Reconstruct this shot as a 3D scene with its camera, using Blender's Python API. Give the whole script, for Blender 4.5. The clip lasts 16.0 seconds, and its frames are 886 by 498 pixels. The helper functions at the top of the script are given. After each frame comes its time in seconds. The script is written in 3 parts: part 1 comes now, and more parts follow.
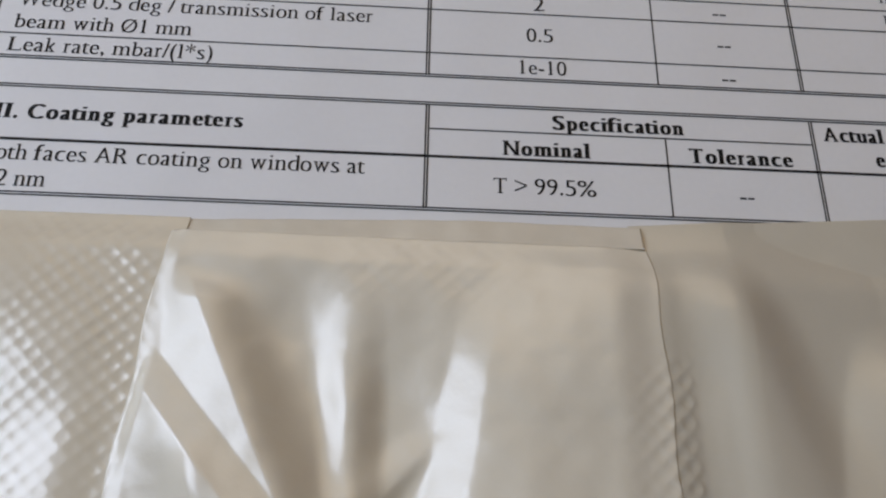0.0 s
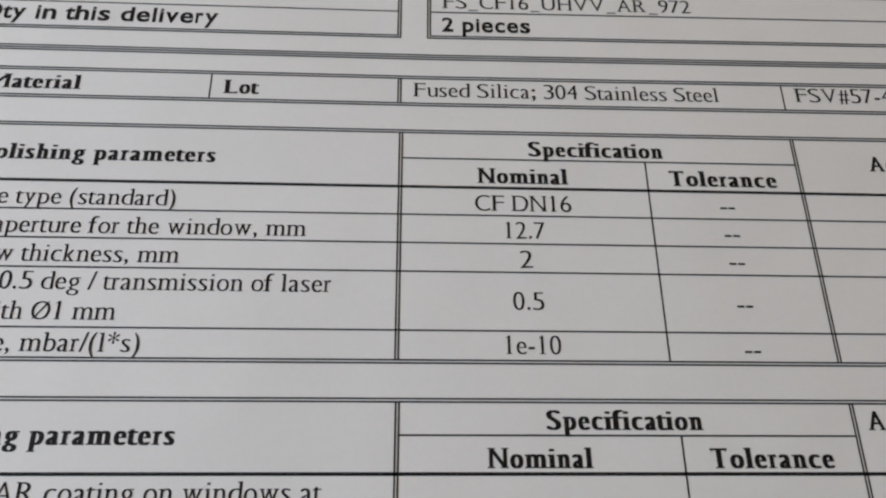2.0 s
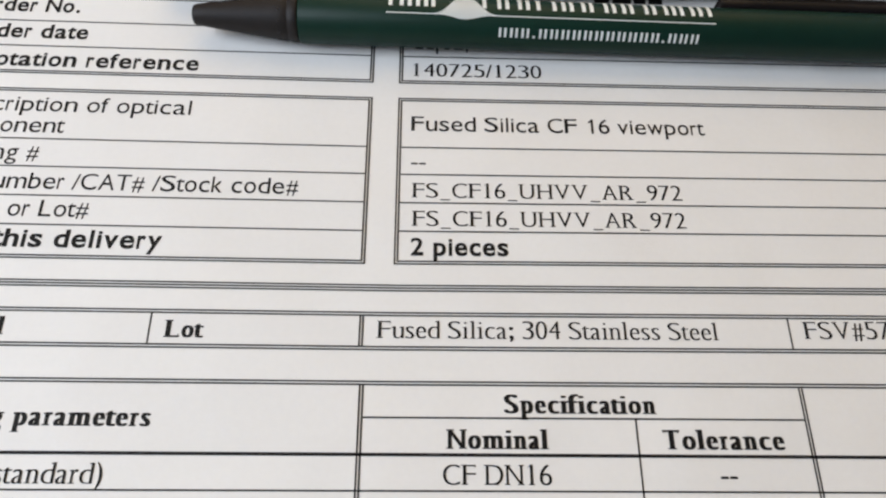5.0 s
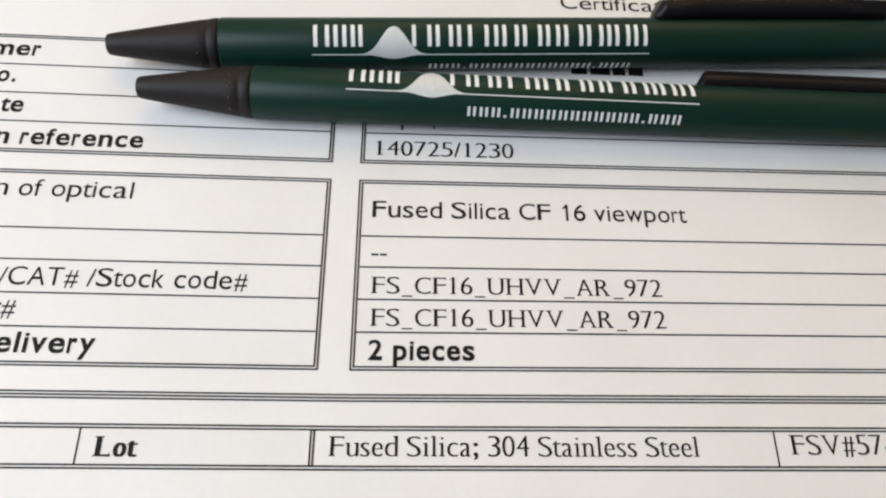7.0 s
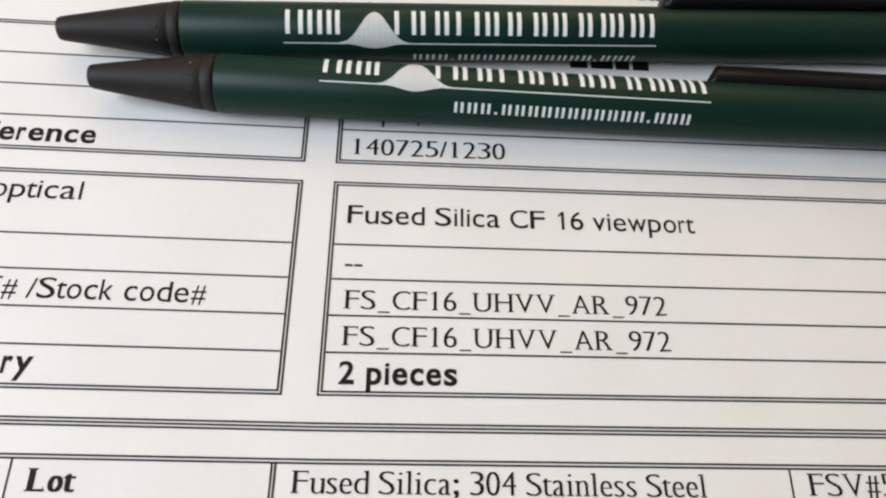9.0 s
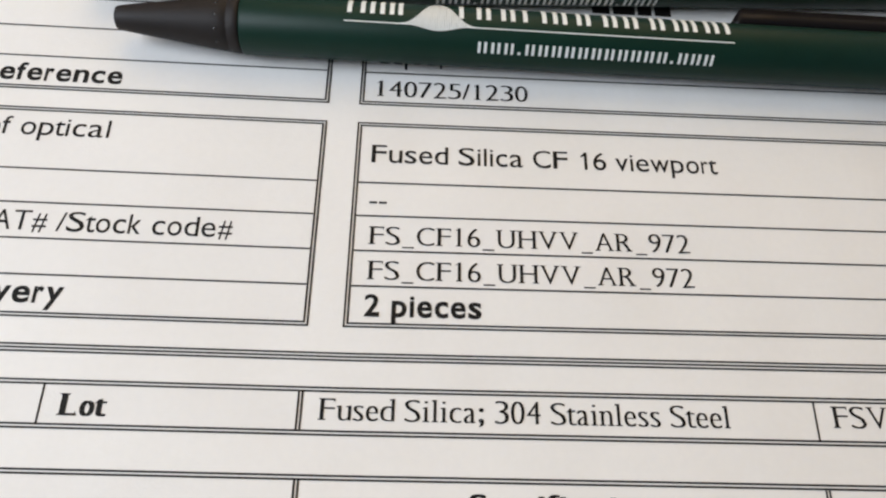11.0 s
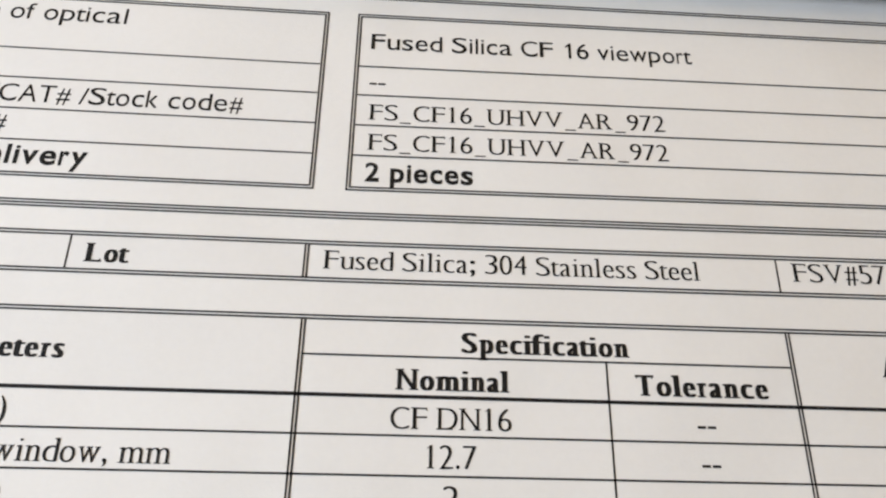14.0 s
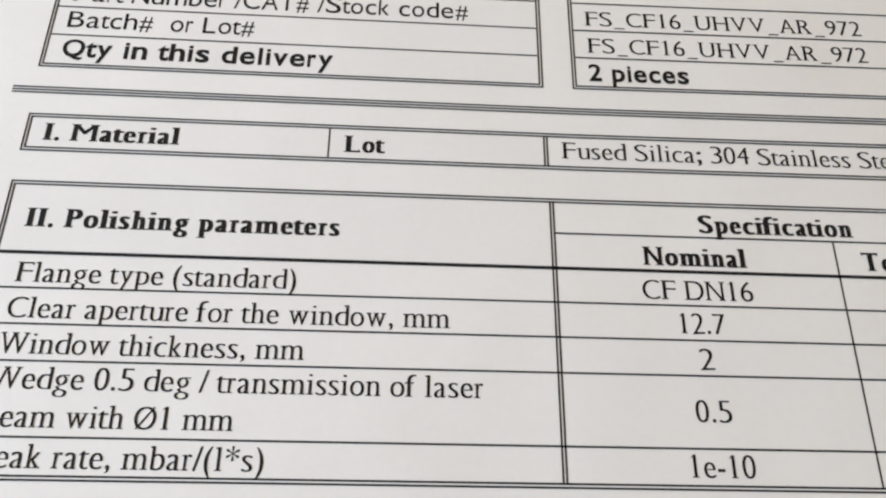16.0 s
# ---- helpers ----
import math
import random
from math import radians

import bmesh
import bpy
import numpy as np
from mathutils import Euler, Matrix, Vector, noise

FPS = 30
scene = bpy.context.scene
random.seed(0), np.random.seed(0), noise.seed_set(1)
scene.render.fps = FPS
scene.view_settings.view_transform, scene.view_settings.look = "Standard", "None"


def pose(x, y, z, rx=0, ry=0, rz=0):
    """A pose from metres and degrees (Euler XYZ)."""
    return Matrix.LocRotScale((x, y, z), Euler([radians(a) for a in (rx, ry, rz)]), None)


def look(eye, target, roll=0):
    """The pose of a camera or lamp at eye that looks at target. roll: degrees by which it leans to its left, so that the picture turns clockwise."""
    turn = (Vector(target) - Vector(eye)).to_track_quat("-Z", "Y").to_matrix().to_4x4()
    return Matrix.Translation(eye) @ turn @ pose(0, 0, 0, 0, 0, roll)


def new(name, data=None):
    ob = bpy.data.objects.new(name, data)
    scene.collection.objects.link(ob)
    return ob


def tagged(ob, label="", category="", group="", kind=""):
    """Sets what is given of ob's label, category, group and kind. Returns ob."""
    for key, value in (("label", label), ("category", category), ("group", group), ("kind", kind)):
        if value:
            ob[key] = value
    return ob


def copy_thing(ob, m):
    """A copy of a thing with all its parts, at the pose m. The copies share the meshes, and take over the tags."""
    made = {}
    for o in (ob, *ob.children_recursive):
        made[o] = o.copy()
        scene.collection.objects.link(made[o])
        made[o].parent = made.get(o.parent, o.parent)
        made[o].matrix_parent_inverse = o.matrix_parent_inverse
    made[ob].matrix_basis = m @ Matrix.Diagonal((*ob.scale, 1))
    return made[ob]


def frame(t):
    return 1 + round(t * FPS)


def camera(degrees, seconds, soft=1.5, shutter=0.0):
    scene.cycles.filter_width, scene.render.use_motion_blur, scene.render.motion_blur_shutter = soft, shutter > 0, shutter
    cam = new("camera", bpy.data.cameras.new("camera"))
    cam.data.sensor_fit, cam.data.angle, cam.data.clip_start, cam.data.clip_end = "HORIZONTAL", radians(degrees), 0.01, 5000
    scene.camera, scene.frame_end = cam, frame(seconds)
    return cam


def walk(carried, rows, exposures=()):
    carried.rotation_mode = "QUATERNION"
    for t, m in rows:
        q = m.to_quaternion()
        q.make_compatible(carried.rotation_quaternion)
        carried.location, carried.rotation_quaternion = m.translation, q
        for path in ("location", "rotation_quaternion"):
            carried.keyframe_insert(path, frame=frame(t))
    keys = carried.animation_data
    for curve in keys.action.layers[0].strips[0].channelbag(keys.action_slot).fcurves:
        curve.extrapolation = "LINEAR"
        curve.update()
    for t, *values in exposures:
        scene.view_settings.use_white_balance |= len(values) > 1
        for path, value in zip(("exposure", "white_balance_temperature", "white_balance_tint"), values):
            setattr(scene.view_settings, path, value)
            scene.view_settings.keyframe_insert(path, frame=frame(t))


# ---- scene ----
cam = camera(63.31, 16.0, soft=2.25)
ROWS = [
    (0.0, -0.00101, -0.11477, 0.10858, 20.965, -2.939, 1.133),
    (0.5, 0.00198, -0.10784, 0.11031, 22.378, -3.068, 0.58),
    (1.0, 0.00381, -0.09204, 0.11132, 22.105, -2.731, -0.064),
    (1.5, -0.00057, -0.07509, 0.10846, 21.822, -2.836, -0.438),
    (2.0, 0.00203, -0.06565, 0.10629, 22.506, -2.768, -0.268),
    (2.5, 0.00567, -0.05966, 0.10627, 22.899, -2.605, -0.263),
    (3.0, 0.00614, -0.05447, 0.10563, 23.095, -2.878, -0.284),
    (3.5, 0.00518, -0.04365, 0.10615, 23.566, -2.66, -0.069),
    (4.0, 0.00689, -0.03647, 0.10727, 24.02, -2.683, 0.077),
    (4.5, 0.00575, -0.03076, 0.10787, 24.189, -2.78, -0.067),
    (5.0, 0.00759, -0.02612, 0.10885, 24.179, -2.693, -0.065),
    (5.2, 0.00915, -0.0223, 0.11037, 23.924, -2.864, -0.073),
    (7.3, 0.01223, -0.00757, 0.10503, 24.476, -3.837, -0.026),
    (7.5, 0.01274, -0.00676, 0.10353, 24.485, -3.725, 0.072),
    (8.0, 0.01355, -0.00203, 0.10129, 23.803, -3.94, 0.201),
    (8.2, 0.01436, -0.00114, 0.10064, 24.268, -4.132, 0.274),
    (10.3, 0.01565, -0.00513, 0.09476, 23.346, -3.824, 0.71),
    (10.5, 0.01634, -0.00727, 0.09494, 23.695, -3.791, 0.73),
    (11.0, 0.01309, -0.00929, 0.09481, 23.48, -3.468, 0.916),
    (11.5, 0.01344, -0.01063, 0.09396, 23.337, -3.563, 1.014),
    (12.0, 0.0132, -0.01379, 0.09421, 23.116, -3.849, 0.992),
    (12.5, 0.0117, -0.01717, 0.09456, 23.284, -3.893, 0.984),
    (13.0, 0.01187, -0.01936, 0.09372, 23.151, -3.915, 1.135),
    (13.5, 0.01383, -0.0237, 0.09488, 22.787, -4.194, 1.006),
    (14.0, 0.01298, -0.02972, 0.09551, 23.013, -4.106, 0.755),
    (14.5, 0.00697, -0.03642, 0.09689, 22.963, -4.081, 0.418),
    (15.0, -0.00184, -0.04136, 0.09561, 22.722, -3.889, 0.332),
    (15.5, -0.01102, -0.04403, 0.09371, 22.221, -3.595, 0.443),
    (16.0, -0.02075, -0.04606, 0.09485, 21.765, -3.328, 0.597),
]
EXPOSURES = [(0, -0.79, 6340, 9.2), (0.5, -0.86, 6380, 9.2), (1, -0.88, 6500, 9.2), (1.5, -0.73, 6590, 6.9), (2.5, -0.63, 6640, 5.6), (3.5, -0.67, 6680, 5.6), (4, -0.38, 6660, 5.6), (4.5, -0.13, 6740, 5.6), (5, 0.01, 6800, 5.6), (7.5, 0.18, 6880, 5.6), (8.2, 0.18, 6880, 5.6), (10.5, 0.12, 6920, 5.6), (11, 0.07, 6950, 5.6), (11.5, 0.05, 6960, 5.6), (13, 0.08, 7000, 5.6), (14, 0.05, 6950, 5.6), (15, -0.12, 6850, 5.6), (16, -0.10, 6850, 5.6)]
walk(cam, [(t, pose(x, y, z, rx, ry, rz)) for t, x, y, z, rx, ry, rz in ROWS], EXPOSURES)

# ---- light ----
world = bpy.data.worlds.new("world")
scene.world = world
world.use_nodes = True
wn = world.node_tree
sky = wn.nodes.new("ShaderNodeTexSky")
sky.sky_type, sky.sun_disc, sky.sun_elevation, sky.sun_rotation = "NISHITA", False, radians(40), radians(-30)
wn.links.new(sky.outputs[0], wn.nodes["Background"].inputs[0])
wn.nodes["Background"].inputs[1].default_value = 0.1


def window_light(name, place, target, w, h, power, colour):
    data = bpy.data.lights.new(name, "AREA")
    data.shape, data.size, data.size_y, data.energy, data.color = "RECTANGLE", w, h, power, colour
    ob = new(name, data)
    ob.matrix_world = look(place, target)
    return ob


window_light("window_daylight", (0.09, 0.78, 0.95), (0.06, -0.2, 0.45), 1.04, 1.16, 6.0, (1.0, 0.65, 0.26))
window_light("side_window_daylight", (-0.445, -0.04, 0.37), (0.0, -0.02, 0.03), 0.32, 0.33, 4.0, (0.745, 0.825, 1.0))


# ---- materials ----
def material(name, colour, rough=0.6, metal=0.0, vary=0.0, scale=200.0, bump=0.0, bump_scale=800.0, tint=None, gloss=0.5, coat=0.0, wave=0.0):
    """A principled material with two scales of colour variation and a fine relief."""
    m = bpy.data.materials.new(name)
    m.use_nodes = True
    nt = m.node_tree
    b = nt.nodes["Principled BSDF"]
    b.inputs["Base Color"].default_value = (*colour, 1)
    b.inputs["Roughness"].default_value = rough
    b.inputs["Metallic"].default_value = metal
    b.inputs["Specular IOR Level"].default_value = gloss
    b.inputs["Coat Weight"].default_value, b.inputs["Coat Roughness"].default_value = coat, 0.26
    co = nt.nodes.new("ShaderNodeTexCoord")
    if vary:
        mixes = []
        for k, s in ((1.0, scale), (0.5, scale * 0.08)):
            n = nt.nodes.new("ShaderNodeTexNoise")
            n.inputs["Scale"].default_value, n.inputs["Detail"].default_value = s, 5
            nt.links.new(co.outputs["Object"], n.inputs["Vector"])
            mixes.append(n)
        add = nt.nodes.new("ShaderNodeMath")
        add.operation = "ADD"
        nt.links.new(mixes[0].outputs[0], add.inputs[0])
        nt.links.new(mixes[1].outputs[0], add.inputs[1])
        ramp = nt.nodes.new("ShaderNodeMapRange")
        ramp.inputs["From Min"].default_value, ramp.inputs["From Max"].default_value = 0.7, 1.3
        nt.links.new(add.outputs[0], ramp.inputs["Value"])
        mix = nt.nodes.new("ShaderNodeMix")
        mix.data_type = "RGBA"
        low = tint or tuple(c * (1 - vary) for c in colour)
        mix.inputs["A"].default_value, mix.inputs["B"].default_value = (*low, 1), (*colour, 1)
        nt.links.new(ramp.outputs[0], mix.inputs["Factor"])
        nt.links.new(mix.outputs["Result"], b.inputs["Base Color"])
    if bump:
        n = nt.nodes.new("ShaderNodeTexNoise")
        n.inputs["Scale"].default_value, n.inputs["Detail"].default_value = bump_scale, 6
        nt.links.new(co.outputs["Object"], n.inputs["Vector"])
        bp = nt.nodes.new("ShaderNodeBump")
        bp.inputs["Strength"].default_value, bp.inputs["Distance"].default_value = bump, 0.0003
        nt.links.new(n.outputs[0], bp.inputs["Height"])
        nt.links.new(bp.outputs[0], b.inputs["Normal"])
        if wave:
            slow = nt.nodes.new("ShaderNodeTexNoise")
            slow.inputs["Scale"].default_value, slow.inputs["Detail"].default_value = 28, 2
            nt.links.new(co.outputs["Object"], slow.inputs["Vector"])
            lift = nt.nodes.new("ShaderNodeBump")
            lift.inputs["Strength"].default_value, lift.inputs["Distance"].default_value = wave, 0.004
            nt.links.new(slow.outputs[0], lift.inputs["Height"])
            nt.links.new(lift.outputs[0], bp.inputs["Normal"])
    return m


PAPER = material("printer_paper", (0.80, 0.79, 0.765), 0.75, vary=0.03, scale=900, bump=0.15, bump_scale=2500, wave=0.35)
SHADE = material("printed_cell_tint", (0.785, 0.775, 0.752), 0.75, vary=0.03, scale=900, bump=0.15, bump_scale=2500, wave=0.35)
INK = material("toner_ink", (0.017, 0.016, 0.016), 0.6, gloss=0.12, vary=0.35, scale=4000, bump=0.2, bump_scale=5000)
DESK = material("desk_wood", (0.33, 0.22, 0.13), 0.5, vary=0.4, scale=60, bump=0.2)
WALL = material("wall_paint", (0.56, 0.65, 0.84), 0.85, vary=0.05, scale=8, bump=0.2, bump_scale=200)
CEIL = material("ceiling_paint", (0.76, 0.79, 0.82), 0.9, vary=0.03, scale=8, bump=0.1, bump_scale=200)
FLOOR = material("floor_boards", (0.26, 0.19, 0.13), 0.55, vary=0.3, scale=20, bump=0.2)
GREEN = material("dark_green_pen_paint", (0.0040, 0.0255, 0.0165), 0.42, vary=0.15, scale=300, bump=0.03, bump_scale=1500, gloss=0.2)
GRIP = material("soft_black_rubber", (0.013, 0.0095, 0.0085), 0.6, gloss=0.3, vary=0.3, scale=500, bump=0.1, bump_scale=2000)
STUD = material("shiny_black_stud", (0.012, 0.010, 0.010), 0.22, gloss=0.6, vary=0.2, scale=500)
CLIP = material("glossy_black_plastic", (0.006, 0.005, 0.006), 0.4, gloss=0.18, vary=0.2, scale=500, bump=0.03)
PRINT = material("white_pad_print", (0.82, 0.85, 0.83), 0.5, vary=0.08, scale=1500)
# the pouch film's cream, taken about a fifth darker for the side panel
SIDE = material("darker_cream_film", (0.63, 0.575, 0.45), 0.33, gloss=0.7, vary=0.08, scale=90, bump=0.2, bump_scale=420, coat=0.2)
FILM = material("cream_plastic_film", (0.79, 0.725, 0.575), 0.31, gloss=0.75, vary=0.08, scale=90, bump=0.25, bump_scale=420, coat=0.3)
EMBOSS = material("embossed_cream_film", (0.74, 0.665, 0.51), 0.22, gloss=0.8, vary=0.07, scale=90, bump=0.12, bump_scale=700, coat=0.4)
SEAL = material("heat_sealed_film", (0.72, 0.655, 0.52), 0.55, gloss=0.4, vary=0.12, scale=160, bump=0.2, bump_scale=600)

U = 0.01


def mesh_object(name, bm, mat, smooth=False):
    me = bpy.data.meshes.new(name)
    bm.to_mesh(me)
    bm.free()
    me.materials.append(mat)
    if smooth:
        me.shade_smooth()
    return new(name, me)


def part(name, bm, mat, parent, label="", smooth=False):
    ob = mesh_object(name, bm, mat, smooth)
    ob.parent = parent
    return tagged(ob, label) if label else ob


def box(bm, x0, x1, y0, y1, z0, z1):
    vs = [bm.verts.new(p) for p in ((x0, y0, z0), (x1, y0, z0), (x1, y1, z0), (x0, y1, z0), (x0, y0, z1), (x1, y0, z1), (x1, y1, z1), (x0, y1, z1))]
    for q in ((3, 2, 1, 0), (4, 5, 6, 7), (0, 1, 5, 4), (1, 2, 6, 5), (2, 3, 7, 6), (3, 0, 4, 7)):
        bm.faces.new([vs[i] for i in q])
    return vs


def box_thing(name, dims, mat, label, category, kind="structure"):
    bm = bmesh.new()
    box(bm, *dims)
    return tagged(mesh_object(name, bm, mat), label, category, kind=kind)


# ---- the room round the desk ----
W0, W1, D0, D1, Z0, Z1 = -0.46, 0.75, -1.8, 0.8, -0.75, 1.7
box_thing("floor", (W0, W1, D0, D1, Z0 - 0.05, Z0), FLOOR, "brown wooden floor under the desk", "floor")
box_thing("ceiling", (W0 - 0.1, W1 + 0.1, D0 - 0.1, D1 + 0.1, Z1, Z1 + 0.1), CEIL, "plain off-white ceiling of the room", "ceiling")
box_thing("wall_south", (W0 - 0.1, W1 + 0.1, D0 - 0.1, D0, Z0, Z1), WALL, "plain blue-grey painted room wall", "wall")
bm = bmesh.new()
box(bm, W0 - 0.1, W0, D0, -0.23, Z0, Z1)
box(bm, W0 - 0.1, W0, 0.15, D1, Z0, Z1)
box(bm, W0 - 0.1, W0, -0.23, 0.15, Z0, 0.17)
box(bm, W0 - 0.1, W0, -0.23, 0.15, 0.57, Z1)
tagged(mesh_object("wall_west", bm, WALL), "plain blue-grey painted wall with a window opening", "wall", kind="structure")
box_thing("wall_east", (W1, W1 + 0.1, D0, D1, Z0, Z1), WALL, "plain blue-grey painted room wall", "wall")
bm = bmesh.new()
wx0, wx1, wz0, wz1 = -0.44, 0.62, 0.35, 1.55
box(bm, W0 - 0.1, wx0, D1, D1 + 0.1, Z0, Z1)
box(bm, wx1, W1 + 0.1, D1, D1 + 0.1, Z0, Z1)
box(bm, wx0, wx1, D1, D1 + 0.1, Z0, wz0)
box(bm, wx0, wx1, D1, D1 + 0.1, wz1, Z1)
tagged(mesh_object("wall_north", bm, WALL), "plain blue-grey painted wall with a window opening", "wall", kind="structure")


def window(name, along_x, a0, a1, at, z0, z1):
    """A white window frame with a sill and a middle bar, set in a wall's opening."""
    ob = tagged(new(name), "white painted window frame in the room wall", "window", kind="structure")
    t = 0.035
    for part_name, b0, b1, c0, c1 in (("window_frame", a0, a1, z0, z0 + t), ("window_frame", a0, a1, z1 - t, z1), ("window_frame", a0, a0 + t, z0 + t, z1 - t), ("window_frame", a1 - t, a1, z0 + t, z1 - t), ("window_bar", (a0 + a1 - t) / 2, (a0 + a1 + t) / 2, z0 + t, z1 - t)):
        bm = bmesh.new()
        box(bm, *((b0, b1, at, at + 0.04) if along_x else (at - 0.04, at, b0, b1)), c0, c1)
        part(part_name, bm, CEIL, ob)
    return ob


window("window_1", True, wx0, wx1, D1 + 0.05, wz0, wz1)
window("window_2", False, -0.23, 0.15, W0 - 0.05, 0.17, 0.57)

desk = tagged(new("desk"), "brown wooden desk under the printed sheet", "desk")
bm = bmesh.new()
box(bm, -0.43, 0.45, -0.45, 0.5, -0.0285, -0.0005)
bmesh.ops.bevel(bm, geom=bm.edges[:], offset=0.003, segments=2, affect="EDGES")
part("desktop", bm, DESK, desk)
for lx in (-0.40, 0.36):
    for ly in (-0.41, 0.40):
        bm = bmesh.new()
        box(bm, lx, lx + 0.06, ly, ly + 0.06, Z0, -0.0285)
        part("leg", bm, DESK, desk)

# ---- the printed sheet ----
PX0, PX1, PY0, PY1 = -8.85, 12.15, -16.9, 12.8
page = tagged(new("printed_sheet"), "white printed test certificate sheet with ruled tables", "document")
bm = bmesh.new()
box(bm, PX0 * U, PX1 * U, PY0 * U, PY1 * U, -0.0004, 0.0)
part("paper", bm, PAPER, page, "white printer paper sheet")
INK_Z, TINT_Z = 0.00007, 0.00003


def skew(x, y):
    """The upper tables were laid on the sheet with a slight rise towards their right end."""
    return y + 0.0105 * min(max((y + 1.0) / 3.0, 0.0), 1.0) * max(x - 0.5, 0.0)


def rects(name, quads, mat, z, parent=page):
    """Flat printed rectangles (x0, x1, y0, y1 in centimetres) as one mesh."""
    bm = bmesh.new()
    for x0, x1, y0, y1 in quads:
        xs = (x0, 0.5, x1) if x0 < 0.5 < x1 else (x0, x1)
        low, high = ([bm.verts.new((x * U, skew(x, y) * U, z)) for x in xs] for y in (y0, y1))
        for k in range(len(xs) - 1):
            bm.faces.new((low[k], low[k + 1], high[k + 1], high[k]))
    return part(name, bm, mat, parent)


THIN, GAP = 0.026, 0.021


def hline(x0, x1, y, n=1, w=THIN):
    step = w + GAP
    return [(x0, x1, y + (k - (n - 1) / 2) * step - w / 2, y + (k - (n - 1) / 2) * step + w / 2) for k in range(n)]


def vline(x, y0, y1, n=1, w=THIN):
    return [(b0, b1, a0, a1) for a0, a1, b0, b1 in hline(y0, y1, x, n, w)]


def frame_rules(x0, x1, y0, y1):
    """A double-ruled frame."""
    out, s = [], (THIN + GAP) / 2
    for k in (-s, s):
        out += [(x0 + k - THIN / 2, x1 - k + THIN / 2, y - THIN / 2, y + THIN / 2) for y in (y0 + k, y1 - k)]
        out += [(x - THIN / 2, x + THIN / 2, y0 + k + THIN / 2, y1 - k - THIN / 2) for x in (x0 + k, x1 - k)]
    return out


XL, XR, X0, X2, X3 = -7.69, 11.2, 0.03, 4.205, 6.87
# order table and component table, each with a label box and a value box
TOPS = {"order": (5.65, (6.235, 6.82, 7.42), 8.04), "component": (2.02, (2.59, 3.13, 3.685, 4.235), 5.255)}
for y0, inner, y1 in TOPS.values():
    for x0, x1 in ((-7.74, -0.04), (0.50, XR)):
        rects("table_frame", frame_rules(x0, x1, y0, y1), INK, INK_Z)
        for y in inner:
            rects("table_rule", hline(x0 + 0.04, x1 - 0.04, y), INK, INK_Z)
    rects("cell_tint", [(-7.70, -0.08, y0 + 0.04, y1 - 0.04)], SHADE, TINT_Z)
for rule in hline(-8.06, XR + 0.4, 1.57, 3, 0.026):
    rects("section_rule", [rule], INK, INK_Z)
# material row
rects("table_frame", frame_rules(XL, XR, 0.565, 1.125), INK, INK_Z)
rects("table_rule", vline(-3.29, 0.59, 1.10), INK, INK_Z)
rects("table_rule", vline(-0.015, 0.58, 1.11, 2), INK, INK_Z)
rects("table_rule", vline(6.89, 0.59, 1.10), INK, INK_Z)
rects("cell_tint", [(XL + 0.04, -0.05, 0.60, 1.09)], SHADE, TINT_Z)


def table(top, mid, head, rules, bottom, dx=0.0):
    rects("table_frame", frame_rules(XL, XR, bottom, top), INK, INK_Z)
    rects("table_rule", vline(X0 + dx, bottom + 0.02, top - 0.02, 2), INK, INK_Z)
    rects("table_rule", vline(X3 + dx, bottom + 0.02, top - 0.02, 2), INK, INK_Z)
    rects("table_rule", vline(X2 + dx, bottom + 0.02, mid), INK, INK_Z)
    rects("table_rule", hline(X0 + dx + 0.03, X3 + dx - 0.03, mid), INK, INK_Z)
    rects("header_rule", hline(XL + 0.03, XR - 0.03, head, 1, 0.05), INK, INK_Z)
    for y in rules:
        rects("table_rule", hline(XL + 0.03, XR - 0.03, y), INK, INK_Z)
    rects("cell_tint", [(XL + 0.04, X0 + dx - 0.04, head + 0.03, top - 0.04)], SHADE, TINT_Z)


table(0.015, -0.505, -1.045, (-1.553, -2.053, -2.546, -3.508), -3.995)
table(-4.575, -5.077, -5.615, (), -6.60, 0.025)

# ---- lettering ----
WIDTHS = {250: " .,", 278: "ijltI/;:", 333: "rfsJ()-I", 444: "aceczs", 500: "bdghknopquvxy0123456789_*#", 556: "FSPL", 611: "TELZ", 667: "CBR", 722: "ADGHKNOQUVwXYØ", 778: "m", 889: "M", 944: "W", 564: "><", 833: "%"}
ADVANCE = {c: w / 1000 for w, cs in WIDTHS.items() for c in cs}
ADVANCE.update({"s": 0.389, "I": 0.333, "z": 0.444})
NARROW = set("ijlI1.,;:-()/'|")
FEET, DEEP = set("fhiklmnrFHIKMNPRTAX1YVW"), set("pq")
FEET -= set("VW")
FLAG_X, FLAG_ASC = set("imnpruj"), set("bdhkl")
HEAD_CAP, HEAD_X = set("HIKMNUVWXYADBEFLPR") - set("A"), set("vwxy")
SERIF_LEFT, SERIF_RIGHT = set("BDEFHKLMNPRUAVWXYbhkmnpruvwxy"), set("HKMNUAVWXYRhkmnvwxy")
FONT_MESH = {}
CAP = 0.662


